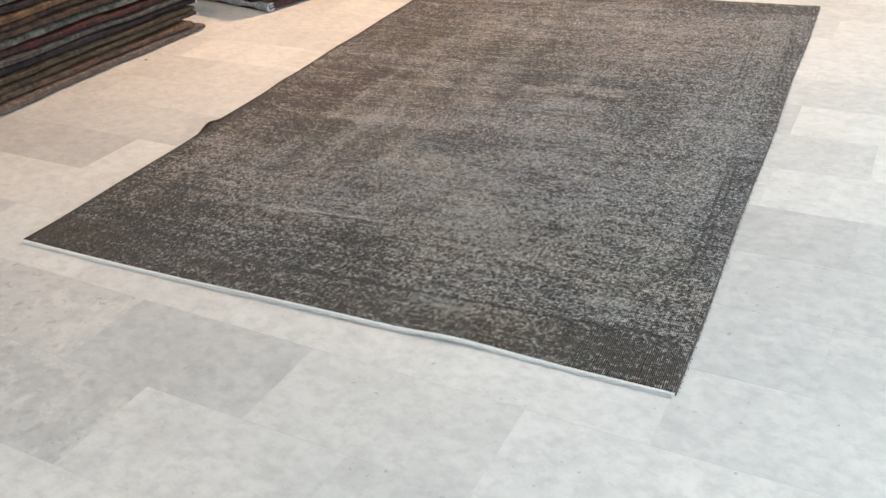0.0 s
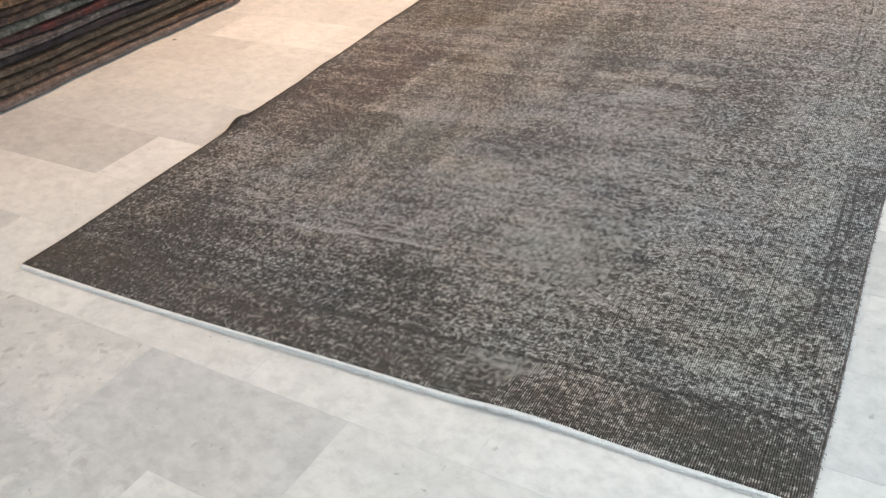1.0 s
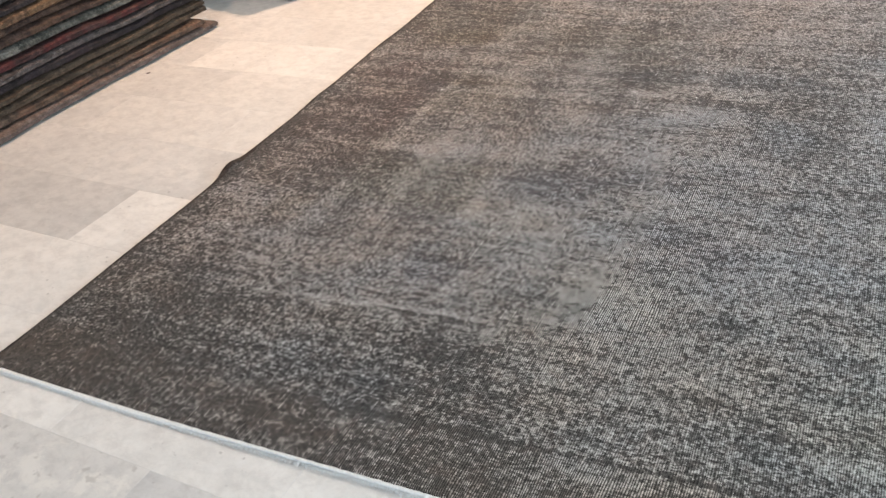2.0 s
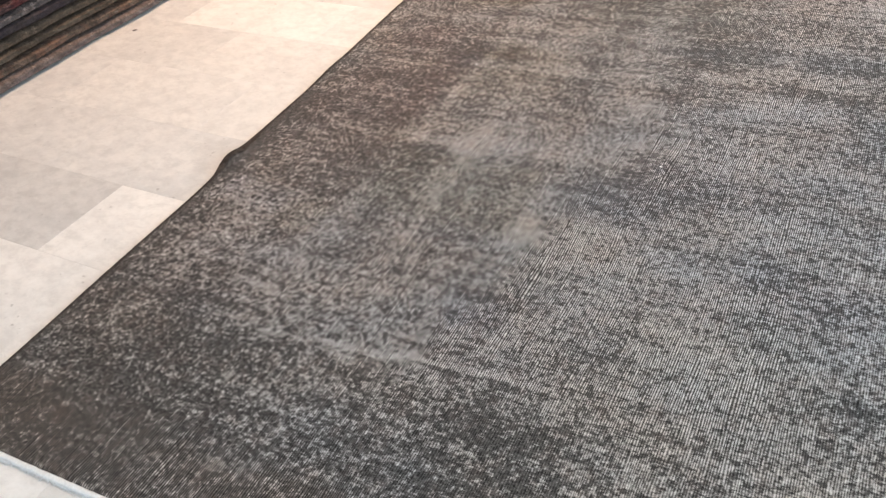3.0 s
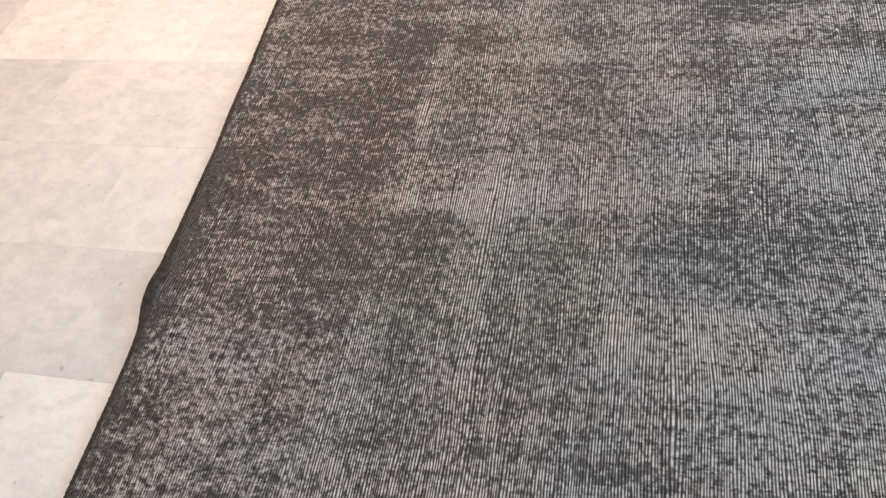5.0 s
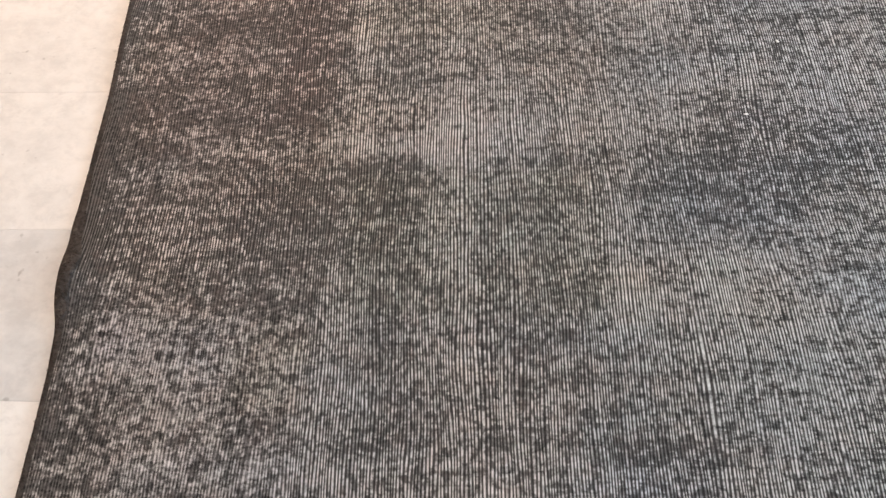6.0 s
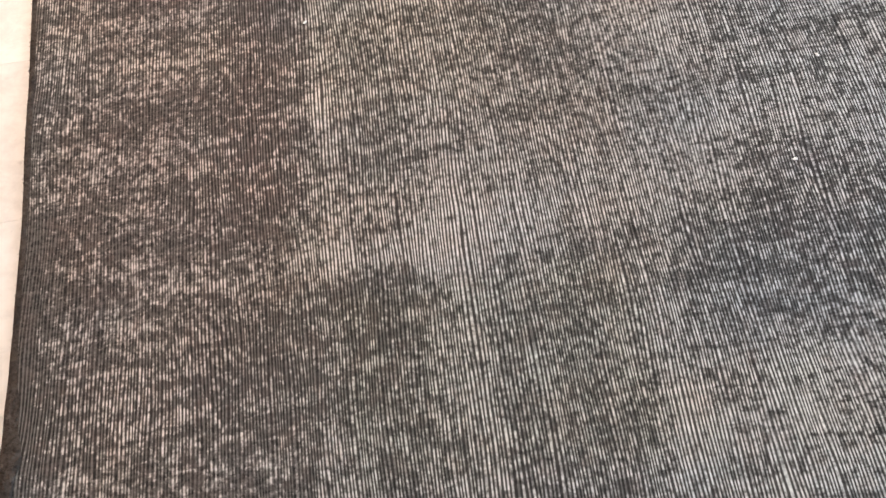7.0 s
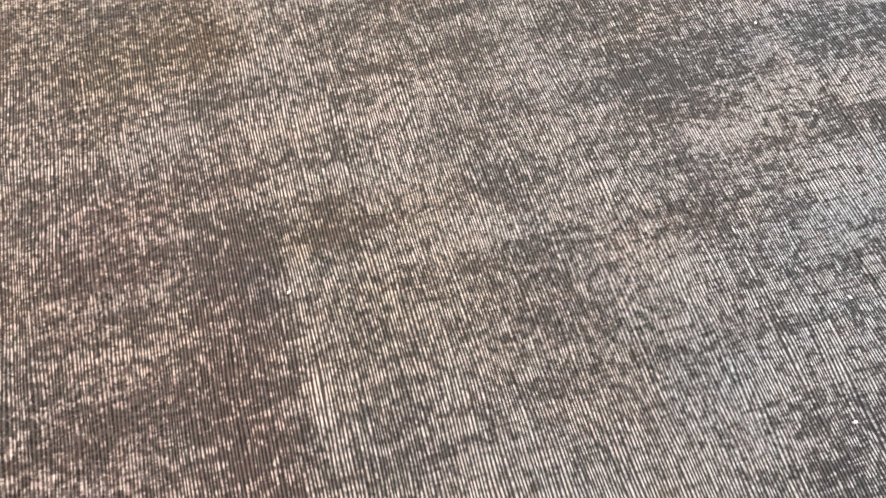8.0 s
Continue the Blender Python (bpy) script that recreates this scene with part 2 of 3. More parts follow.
tagged(new("wall_south", boxes("wall_south", [(X0 - 0.2, -1.0, Y0 - 0.2, Y0, 0, H), (4.2, X1 + 0.2, Y0 - 0.2, Y0, 0, H), (-1.0, 4.2, Y0 - 0.2, Y0, 2.75, H), (-1.0, 4.2, Y0 - 0.2, Y0, 0, 0.3)], PLASTER)),
       "white wall with a wide shop window", "wall", kind="structure")

# ---- the stacks of folded rugs ----
WOOLS = {
    "taupe": fold_wool("taupe_wool", (0.113, 0.085, 0.074), (0.221, 0.171, 0.148), (0.164, 0.126, 0.115)),
    "rust": fold_wool("rust_wool", (0.069, 0.050, 0.039), (0.188, 0.131, 0.098), (0.188, 0.100, 0.069)),
    "olive": fold_wool("olive_wool", (0.061, 0.046, 0.034), (0.136, 0.103, 0.077), (0.100, 0.080, 0.062)),
    "black": fold_wool("charcoal_wool", (0.025, 0.021, 0.022), (0.061, 0.050, 0.050), (0.051, 0.039, 0.046)),
    "grey": fold_wool("grey_wool", (0.060, 0.051, 0.049), (0.173, 0.147, 0.138), (0.109, 0.092, 0.094)),
    "red": fold_wool("faded_red_wool", (0.040, 0.025, 0.025), (0.100, 0.057, 0.054), (0.12, 0.026, 0.028), 0.45),
    "teal": fold_wool("teal_and_white_wool", (0.054, 0.055, 0.049), (0.173, 0.168, 0.149), (0.30, 0.28, 0.25), 0.45),
    "brown": fold_wool("brown_wool", (0.051, 0.035, 0.030), (0.128, 0.086, 0.070), (0.145, 0.092, 0.062)),
    "orange": fold_wool("orange_wool", (0.075, 0.050, 0.035), (0.188, 0.119, 0.077), (0.250, 0.156, 0.088)),
    "slate": fold_wool("slate_blue_wool", (0.033, 0.033, 0.037), (0.090, 0.085, 0.094), (0.128, 0.112, 0.117)),
    "ice": fold_wool("pale_blue_wool", (0.275, 0.312, 0.362), (0.550, 0.600, 0.663), (0.425, 0.463, 0.537)),
}
WORDS = {"taupe": "flat taupe grey wool rug folded at the foot of the pile", "rust": "folded rust and brown patterned wool rug in the pile",
         "olive": "folded olive brown wool rug in the pile", "black": "folded charcoal black wool rug in the pile",
         "grey": "folded mottled grey wool rug in the pile", "red": "folded dark wool rug with faded red pattern",
         "teal": "folded teal rug with worn white pattern", "brown": "folded dark brown wool rug in the pile",
         "orange": "folded orange and brown patterned wool rug", "slate": "folded slate blue wool rug in the pile",
         "ice": "folded pale blue grey rug in the pile behind"}


def folded_rug(colour, y0, y1, face, depth, z, thick, seed, slope, group, end_wool=None, turn=0.0):
    """A rug folded flat: a rounded fold along +x, ragged ends along y. face: the fold's x at y1."""
    rnd = random.Random(seed)
    a, b, c = rnd.uniform(0, 6), rnd.uniform(0, 6), rnd.uniform(0, 6)
    root = thing("folded_rug", (face, y1, z), WORDS[colour], "rug", group)
    root.rotation_euler.z = radians(turn)

    def rise(y):
        """The sag that all rugs of a pile share, the more the higher they lie."""
        return z * (0.035 * math.sin(1.9 * y + 0.6) + 0.022 * math.sin(4.7 * y + turn) + 0.012 * math.sin(9.1 * y + 2))

    sections = []
    n = 110
    for i in range(n + 1):
        y = y0 + (y1 - y0) * i / n
        px = slope * (y - y1) + 0.010 * math.sin(1.9 * y + a) + 0.006 * math.sin(6.3 * y + b) + 0.003 * math.sin(17 * y + c) + 0.006 * noise.noise((y * 9, seed, 0)) + 0.004 * noise.noise((y * 31, seed, 4))
        sag = 0.004 * math.sin(2.3 * y + b) + 0.0022 * math.sin(8 * y + a)
        t = thick * (1 + 0.12 * math.sin(3.1 * y + c) + 0.07 * math.sin(11 * y + a) + 0.16 * noise.noise((y * 14, seed, 8)))
        if i in (0, n):
            t *= 0.8
        lo, hi = rise(y) + max(sag, 0) * 0.4, rise(y) + t + sag * 0.4
        m = (lo + hi) / 2
        r = (hi - lo) / 2
        prof = [(-depth, lo), (-0.16, lo)]
        prof += [(-r * 1.9 + r * 1.9 * math.cos(u), m + r * 0.96 * math.sin(u)) for u in [radians(d) for d in (-80, -60, -38, -18)]]
        prof += [(-0.006, m - r * 0.06), (-0.006, m + r * 0.08)]
        prof += [(-r * 1.9 + r * 1.9 * math.cos(u), m + r * 0.96 * math.sin(u)) for u in [radians(d) for d in (20, 40, 60, 80)]]
        prof += [(-0.16, hi), (-depth, hi)]
        skew = 0.012 * math.sin(a) if i == n else 0
        sections.append([(px + q, y - y1 + skew * (q / depth), h) for q, h in prof])
    part("fold", ribbon(sections, True, WOOLS[colour], "fold"), root)
    # the worn end: a thin strip of warp ends that hangs out of the fold
    v, f = [], []
    for j in range(70):
        q = -rnd.uniform(0.004, depth * 0.9)
        h = rise(y1) + rnd.choice((0.12, 0.42, 0.55, 0.85)) * thick
        ln, w = rnd.uniform(0.008, 0.028), 0.0016
        dz, dq = -rnd.uniform(0.0, 0.012), rnd.uniform(-0.006, 0.006)
        k = len(v)
        v += [(q - w, -0.004, h), (q + w, -0.004, h), (q + w + dq, ln, h + dz), (q - w + dq, ln, h + dz), (q, -0.004, h + 0.003), (q + dq, ln, h + dz + 0.002)]
        f += [(k, k + 1, k + 2, k + 3), (k + 1, k + 4, k + 5, k + 2), (k + 4, k, k + 3, k + 5)]
    tagged(part("fringe", mesh_from("fringe", v, f, COTTON), root, "short frayed cotton fringe"), kind="stuff")
    if end_wool:
        sec = []
        for i in range(14):
            q = -depth + depth * i / 13
            y = y0 - y1 + 0.006 * math.sin(9 * q + a)
            r = thick * 0.42
            qx = q - 0.004 + slope * (y0 - y1)
            r *= 1 + 0.15 * math.sin(23 * q + b) + 0.1 * math.sin(61 * q + c)
            sec.append([(qx, y - r * 0.8 * math.cos(u) + 0.006, rise(y0) + thick * 0.5 + r * math.sin(u)) for u in [radians(d) for d in (-90, -55, -20, -6, 6, 20, 55, 90)]] + [(qx, y + 0.04, rise(y0) + thick * 0.9), (qx, y + 0.04, rise(y0) + thick * 0.1)])
        part("end_fold", ribbon(sec, True, WOOLS[end_wool], "end_fold"), root, "pale blue folded end")
    return root


ORDER = ["taupe", "rust", "olive", "olive", "black", "grey", "red", "teal", "brown", "brown", "orange", "black", "grey", "slate",
         "orange", "olive", "slate", "red", "brown", "grey"]
INSET = [0.0, 0.022, 0.02, 0.03, 0.035, 0.03, 0.035, 0.03, 0.035, 0.04, 0.035, 0.045, 0.04, 0.05, 0.045, 0.05, 0.055, 0.05, 0.06, 0.055]
ENDS = [2.12, 2.03, 2.10, 2.09, 2.11, 2.12, 2.03, 2.07, 2.0, 2.05, 2.02, 2.06, 2.03, 2.06, 2.0, 2.05, 2.04, 2.06, 2.02, 2.04]
z = 0.002
for i, (colour, inset, end) in enumerate(zip(ORDER, INSET, ENDS)):
    thick = (0.036, 0.038, 0.033, 0.030, 0.036, 0.031)[i % 6]
    folded_rug(colour, -0.5, end, -0.945 - inset, 1.05, z, thick, 100 + i, 0.055, "rugs in the long pile")
    z += thick + 0.0016
z = 0.002
for i, colour in enumerate(["red", "olive", "brown", "black", "red", "grey", "brown", "slate", "olive", "brown", "red", "black", "grey", "brown"]):
    folded_rug(colour, 2.418 + 0.008 * (i % 3), 4.058, -0.373 - 0.012 * (i % 2), 0.95, z, 0.056, 300 + i, 0.0, "rugs in the pile behind", "ice", -14.0)
    z += 0.058

# ---- the worn rug on the floor ----
W, L = 2.1, 3.256


def left_edge(y):
    """Nearly straight, with a notch where the pucker is."""
    notch = 1 / (1 + math.exp(-(y - 0.91) / 0.015))
    return 0.006 - 0.014 * y - 0.008 * notch - 0.012 * max(y - 0.95, 0) - 0.012 * math.exp(-max(y, 0) / 0.12) + 0.0025 * math.sin(9 * y + 1) * min(max(y, 0), 1)


def right_edge(y):
    return W + 0.004 - 0.004 * y + 0.003 * math.sin(5.2 * y)


def near_edge(x):
    return -0.006 - 0.006 * math.sin(2.6 * x + 0.2) + 0.008 * math.exp(-((x - 1.62) / 0.16) ** 2)


def far_edge(x):
    return L + 0.004 * math.sin(3 * x)


def lift(u, v, x, y):
    """How far the rug stands off the floor at a place of it."""
    e = 0.017 * math.exp(-((y - 0.965) / 0.055) ** 2) * math.exp(-u / 0.045)
    e += 0.006 * math.exp(-((y - 1.5) / 0.10) ** 2) * math.exp(-u / 0.04) + 0.004 * math.exp(-((y - 2.02) / 0.12) ** 2) * math.exp(-u / 0.04)
    e += 0.006 * math.exp(-((x - 1.52) / 0.10) ** 2) * math.exp(-max(y, 0) / 0.10) + 0.002 * math.exp(-((x - 1.0) / 0.3) ** 2) * math.exp(-y / 0.1)
    e += 0.0014 * (1 + math.sin(4.1 * x + 1.7 * y) * math.sin(3.2 * y - 1.1 * x))
    return e


PATCHES = []


def patch(x0, x1, y0, y1, change, soft, tint=(1, 1, 1)):
    """A stretch of the rug that is paler or darker than the rest, mostly by wear, and its tint."""
    PATCHES.append((x0, x1, y0, y1, change, soft, tint))


# the near end
patch(-0.2, 0.37, -0.1, 3.3, -0.1, 0.03, (1.01, 0.97, 0.955))
patch(-0.1, 2.2, -0.1, 0.13, -0.16, 0.03, (1.06, 0.98, 0.9))
patch(-0.1, 0.45, -0.1, 0.4, -0.18, 0.08, (0.98, 0.96, 0.9))
patch(2.06, 2.2, -0.1, 3.3, -0.06, 0.01)
patch(0.1, 1.15, 0.13, 0.46, -0.17, 0.05, (0.98, 0.98, 0.96))
patch(0.1, 0.85, 0.5, 0.9, 0.06, 0.08, (1, 1, 1.02))
patch(0.8, 0.93, 0.58, 0.69, -0.15, 0.02, (0.95, 0.97, 1.05))
patch(0.96, 1.16, 0.17, 0.41, -0.1, 0.03, (0.99, 0.98, 0.96))
patch(1.03, 1.19, 0.5, 0.65, -0.12, 0.03, (0.97, 0.99, 1))
patch(1.19, 1.42, 0.58, 0.75, 0.24, 0.025, (0.98, 1.01, 1))
patch(1.27, 1.34, 0.25, 0.38, 0.18, 0.02, (1, 1, 0.98))
patch(1.42, 1.87, 0.09, 0.18, 0.06, 0.02, (1.03, 0.98, 0.93))
patch(1.55, 1.62, 0.56, 0.67, -0.22, 0.02, (0.97, 0.98, 1))
patch(1.74, 1.88, 0.28, 0.5, 0.12, 0.03, (1, 1.01, 0.98))
patch(1.78, 2.08, 0.02, 0.2, -0.3, 0.015, (0.98, 0.98, 0.96))
patch(1.1, 2.15, -0.1, 0.7, 0, 0.12, (1.08, 1, 0.88))
patch(1.86, 2, 0.22, 3, 0.12, 0.02, (0.98, 1.02, 1))
patch(1.97, 2.01, 0.44, 0.56, -0.2, 0.01, (0.98, 1, 0.99))
# the near half
patch(0.95, 1.95, 0.4, 1.6, 0.07, 0.1)
patch(0.02, 0.3, 0.8, 0.89, 0.16, 0.02, (0.97, 1, 1.05))
patch(0.05, 0.34, 1, 1.9, 0.05, 0.06, (1.06, 0.96, 0.92))
patch(0.06, 0.1, 0.83, 0.91, 0.2, 0.012, (0.98, 0.98, 1.06))
patch(0.1, 0.4, 0.62, 0.72, 0.08, 0.03, (0.97, 1, 1.04))
patch(0.24, 0.35, 1.08, 1.2, -0.14, 0.02, (1, 0.96, 0.93))
patch(0.26, 0.37, 0.75, 0.88, 0.08, 0.02, (1.03, 1, 0.9))
patch(0.34, 0.41, 0.9, 1.3, -0.15, 0.014, (0.98, 0.97, 0.95))
patch(0.4, 0.54, 1.165, 1.195, -0.18, 0.01)
patch(0.412, 0.432, 1.3, 1.68, 0.1, 0.008)
patch(0.42, 0.82, 0.9, 1.165, -0.07, 0.012, (0.97, 0.98, 0.9))
patch(0.42, 0.86, 1.185, 1.55, 0.02, 0.03, (1.03, 0.98, 0.95))
patch(0.535, 0.645, 1.195, 1.245, 0.22, 0.012, (1.05, 1, 0.96))
patch(0.62, 0.86, 1.165, 1.2, -0.14, 0.012)
patch(0.82, 1.14, 0.72, 0.92, 0.08, 0.03, (0.98, 1, 1))
patch(0.825, 0.875, 0.87, 0.975, 0.24, 0.012, (1.02, 1.02, 0.97))
patch(0.88, 1.14, 1.02, 1.18, -0.12, 0.04, (0.94, 0.97, 1.04))
patch(0.955, 1.02, 0.915, 0.985, 0.26, 0.012, (0.97, 1.02, 1.01))
patch(0.98, 1.36, 1.14, 1.29, -0.16, 0.03, (0.96, 0.98, 1.04))
patch(1.08, 1.27, 0.76, 0.94, 0.14, 0.03, (0.98, 1, 1.02))
patch(1.28, 1.42, 1.03, 1.2, 0.14, 0.03, (0.97, 1, 1.03))
patch(1.32, 1.43, 0.88, 1, -0.14, 0.025, (0.95, 0.98, 1.05))
patch(1.42, 1.58, 0.82, 0.96, -0.16, 0.04, (0.96, 0.97, 1.04))
patch(1.42, 1.5, 0.66, 0.8, 0.14, 0.02, (0.99, 1, 0.98))
# the middle
patch(0.35, 1.5, 1.3, 2.4, -0.055, 0.1)
patch(0.43, 0.85, 1.28, 1.75, -0.09, 0.04)
patch(0.02, 0.36, 1.24, 1.56, -0.15, 0.03, (1.02, 0.97, 0.97))
patch(0.1, 0.26, 1.7, 1.86, -0.02, 0.03, (1.02, 0.95, 0.99))
patch(0.29, 0.405, 1.3, 1.7, -0.19, 0.014, (1, 0.94, 0.97))
patch(0.3, 0.4, 1.7, 1.775, -0.22, 0.02, (1, 0.95, 0.9))
patch(0.32, 0.43, 1.62, 1.76, -0.16, 0.02, (0.98, 0.96, 0.98))
patch(0.34, 0.41, 1.7, 2.2, -0.13, 0.015, (1, 0.95, 0.92))
patch(0.4, 0.455, 1.68, 1.74, 0.2, 0.012, (1.08, 1, 0.86))
patch(0.41, 0.7, 1.45, 1.75, 0.03, 0.03, (1.02, 1, 0.93))
patch(0.42, 0.7, 1.71, 1.8, -0.1, 0.02, (1.04, 0.97, 0.88))
patch(0.456, 0.53, 1.69, 1.78, -0.16, 0.015, (1.04, 0.97, 0.88))
# broad pale blue patch: the window's sheen put into the colour
patch(0.95, 1.6, 1.2, 1.6, 0.07, 0.08, (0.98, 1, 1.04))
patch(1.02, 1.05, 1.56, 1.82, -0.16, 0.015, (0.98, 0.97, 1.02))
patch(1.03, 1.2, 1.725, 1.765, 0.42, 0.012, (0.98, 1, 1.02))
patch(1.05, 1.12, 1.245, 1.27, -0.26, 0.008, (0.96, 0.97, 1.02))
patch(1.2, 1.45, 1.56, 1.68, 0.24, 0.018, (0.99, 1, 1.02))
patch(1.25, 1.37, 1.7, 1.745, -0.26, 0.012, (0.98, 0.98, 1))
patch(1.33, 1.5, 1.745, 1.79, 0.3, 0.012, (0.98, 1, 1.02))
patch(1.74, 1.82, 1.4, 1.98, 0.12, 0.03)
# the far half
patch(0, 0.5, 2.15, 2.5, -0.1, 0.08, (1, 1, 0.9))
patch(0.14, 0.39, 2.06, 2.2, -0.12, 0.03, (1.02, 1, 0.84))
patch(0.6, 1.1, 2, 2.3, -0.06, 0.08, (1, 1, 0.92))
patch(1, 1.2, 1.81, 1.95, -0.24, 0.04, (0.96, 1, 1))
patch(1, 1.1, 1.82, 1.91, -0.18, 0.02, (0.96, 0.98, 1.02))
patch(1.2, 2, 2.2, 2.9, 0.14, 0.15, (1.06, 0.98, 0.94))
patch(1.3, 1.5, 1.84, 1.93, -0.28, 0.02, (0.96, 0.98, 1))
# the far end
patch(-0.2, 2.2, 3.08, 3.3, -0.22, 0.03, (1.06, 0.97, 0.93))


def soft_window(v, a, b, s):
    return 1 / (1 + np.exp(-(v - a) / s * 2.2)) * 1 / (1 + np.exp((v - b) / s * 2.2))


def build_pile(parent):
    us = np.concatenate([np.linspace(0, 0.86, 196), np.linspace(0.86, 1, 91)[1:]])
    nx, ny = len(us) - 1, 356
    vs = np.linspace(0, 1, ny + 1)
    v, wear, tint = [], [], []
    for t in vs:
        for u in us:
            y = t * L
            x = left_edge(y) * (1 - u) + right_edge(y) * u
            y = near_edge(x) * (1 - t) + far_edge(x) * t
            edge = min(u, 1 - u) * W
            z = 0.0085 + lift(u * W, t * L, x, y) + 0.0012 * noise.noise((x * 9, y * 9, 0))
            if edge < 0.006 or t in (0.0, 1.0):
                z -= 0.003
            v.append((x, y, z))
    p = np.array(v)
    px, py = p[:, 0], p[:, 1]
    w = np.full(len(p), 0.35)
    tn = np.ones((len(p), 3))
    wob = np.array([noise.noise((a[0] * 14, a[1] * 14, 3.0)) for a in v]) * 0.012
    for x0, x1, y0, y1, dw, s, col in PATCHES:
        m = soft_window(px + wob, x0, x1, s) * soft_window(py + wob * 0.7, y0, y1, s)
        w += 0.85 * dw * m
        tn *= 1 + (np.array(col) - 1) * m[:, None] * 0.5
    big = np.array([noise.fractal((a[0] * 2.3, a[1] * 3.4, 1.0), 0.9, 2.0, 4) for a in v])
    band = np.array([noise.fractal((a[0] * 0.9, a[1] * 13.0, 5.0), 0.9, 2.0, 3) for a in v])
    column = np.array([noise.fractal((a[0] * 9.0, a[1] * 0.8, 9.0), 0.9, 2.0, 3) for a in v])
    w += 0.12 * big + 0.11 * band + 0.09 * column
    w = 0.2 + np.where(w > 0.2, w - 0.2, (w - 0.2) * 0.4)
    w = np.where(w > 0.5, 0.5 + (w - 0.5) * 0.45, w)
    ring = np.abs(np.hypot((px - 1.622), (py - 0.75) * 1.2) - 0.055)
    w += 0.22 * np.exp(-(ring / 0.012) ** 2)
    hue = np.array([noise.fractal((a[0] * 4.0, a[1] * 6.0, 20.0), 0.9, 2.0, 3) for a in v])
    # redder left, bluer right: the east window's cool light put into the tint
    window_cast = np.clip((px - 0.4) / 1.2, -0.3, 1.0)
    tn[:, 0] *= 1 + 0.05 * hue - 0.03 * window_cast
    tn[:, 2] *= 1 - 0.05 * hue + 0.03 * window_cast
    # dark guard lines that run along the right border
    for xa, xb, ya, yb in ((2.046, 2.022, 0.30, 1.3), (2.026, 2.0, 0.28, 1.3), (2.064, 2.034, 2.0, 2.85), (2.046, 2.014, 2.0, 2.85), (1.925, 1.872, 1.75, 2.8), (1.90, 1.85, 1.75, 2.8)):
        line = xa + (xb - xa) * (py - ya) / (yb - ya)
        w -= 0.55 * np.exp(-((px - line) / 0.0038) ** 2) * soft_window(py, ya, yb, 0.06) * np.clip(0.7 + 1.6 * band, 0.1, 1.3)
    # the dark, less worn pile along the left selvedge
    off = px - np.array([left_edge(a) for a in py])
    thick = soft_window(py, 0.93, 1.36, 0.03)
    w -= (0.32 + 0.3 * thick) * np.exp(-(np.maximum(off, 0) / (0.019 + wob + 0.02 * thick)) ** 2)
    tuft = np.clip(-0.02 + 0.4 * np.array([noise.fractal((a[0] * 3.0, a[1] * 4.5, 31.0), 0.9, 2.0, 3) for a in v]) + 0.15 * soft_window(px, -0.2, 0.24, 0.05) * soft_window(py, 1.05, 3.0, 0.1) + 0.4 * soft_window(px, -0.2, 0.2, 0.04) * soft_window(py, 1.22, 1.56, 0.03) + 0.12 * soft_window(px, 0.95, 1.9, 0.1) - 0.5 * soft_window(px, 0.40, 0.84, 0.04) * soft_window(py, 0.55, 1.25, 0.06), 0, 0.3)
    tuft = np.maximum(tuft, 0.55 * (1 - soft_window(px + 3 * wob, -0.2, 1.5, 0.1) * soft_window(py + 3 * wob, 0.45, 2.2, 0.12)))
    tuft = np.maximum(tuft, 0.4 * soft_window(px + 2 * wob, -0.2, 0.36, 0.04) * soft_window(py, 0.3, 0.97, 0.04))
    # evenly bared warps in the middle of the field, patchier pile round it
    even = soft_window(px + 3 * wob, 0.30, 1.05, 0.10) * soft_window(py + 3 * wob, 0.62, 2.3, 0.10)
    even = np.maximum(even, 0.55 * soft_window(px, 0.05, 1.3, 0.1) * soft_window(py, 0.6, 2.6, 0.2))
    w += 0.035 * even
    mottle = np.clip(1.0 - 0.45 * even + 0.15 * hue, 0.4, 1.15)
    line = 0.165 + 0.05 * (px - 1.3)
    w -= 0.6 * np.exp(-((py - line) / 0.005) ** 2) * soft_window(px, 0.9, 2.05, 0.05)
    border = soft_window(py, -0.2, 0.165, 0.012)
    mottle *= 1 - 0.35 * border
    tuft *= 1 - 0.7 * border
    # a long pale scratch across the field
    line = 0.447 + 0.074 * (px - 0.48) + 0.004 * np.sin(9 * px)
    w += 0.4 * np.exp(-((py - line) / 0.006) ** 2) * soft_window(px, 0.46, 1.1, 0.03)
    w -= 0.2 * np.exp(-((py - line + 0.014) / 0.007) ** 2) * soft_window(px, 0.7, 1.1, 0.03)
    n = nx + 1
    f = [(j * n + i, j * n + i + 1, (j + 1) * n + i + 1, (j + 1) * n + i) for j in range(ny) for i in range(nx)]
    # the thickness: a skirt down to the floor along the four edges
    loop = [i for i in range(n)] + [j * n + nx for j in range(1, ny + 1)] + [ny * n + i for i in range(nx - 1, -1, -1)] + [j * n for j in range(ny - 1, 0, -1)]
    base = len(v)
    for i in loop:
        x, y, z = v[i]
        v.append((x, y, max(z - 0.0075, 0.0008)))
    m = len(loop)
    for k in range(m):
        a, b = loop[k], loop[(k + 1) % m]
        f.append((b, a, base + k, base + (k + 1) % m))
    me = mesh_from("woven_field", v, f, PILE)
    wear = np.concatenate([w, np.full(m, 0.1)]).astype(np.float32)
    tufts = np.concatenate([tuft, np.ones(m)]).astype(np.float32)
    me.attributes.new("mottle", "FLOAT", "POINT").data.foreach_set("value", np.concatenate([mottle, np.ones(m)]).astype(np.float32))
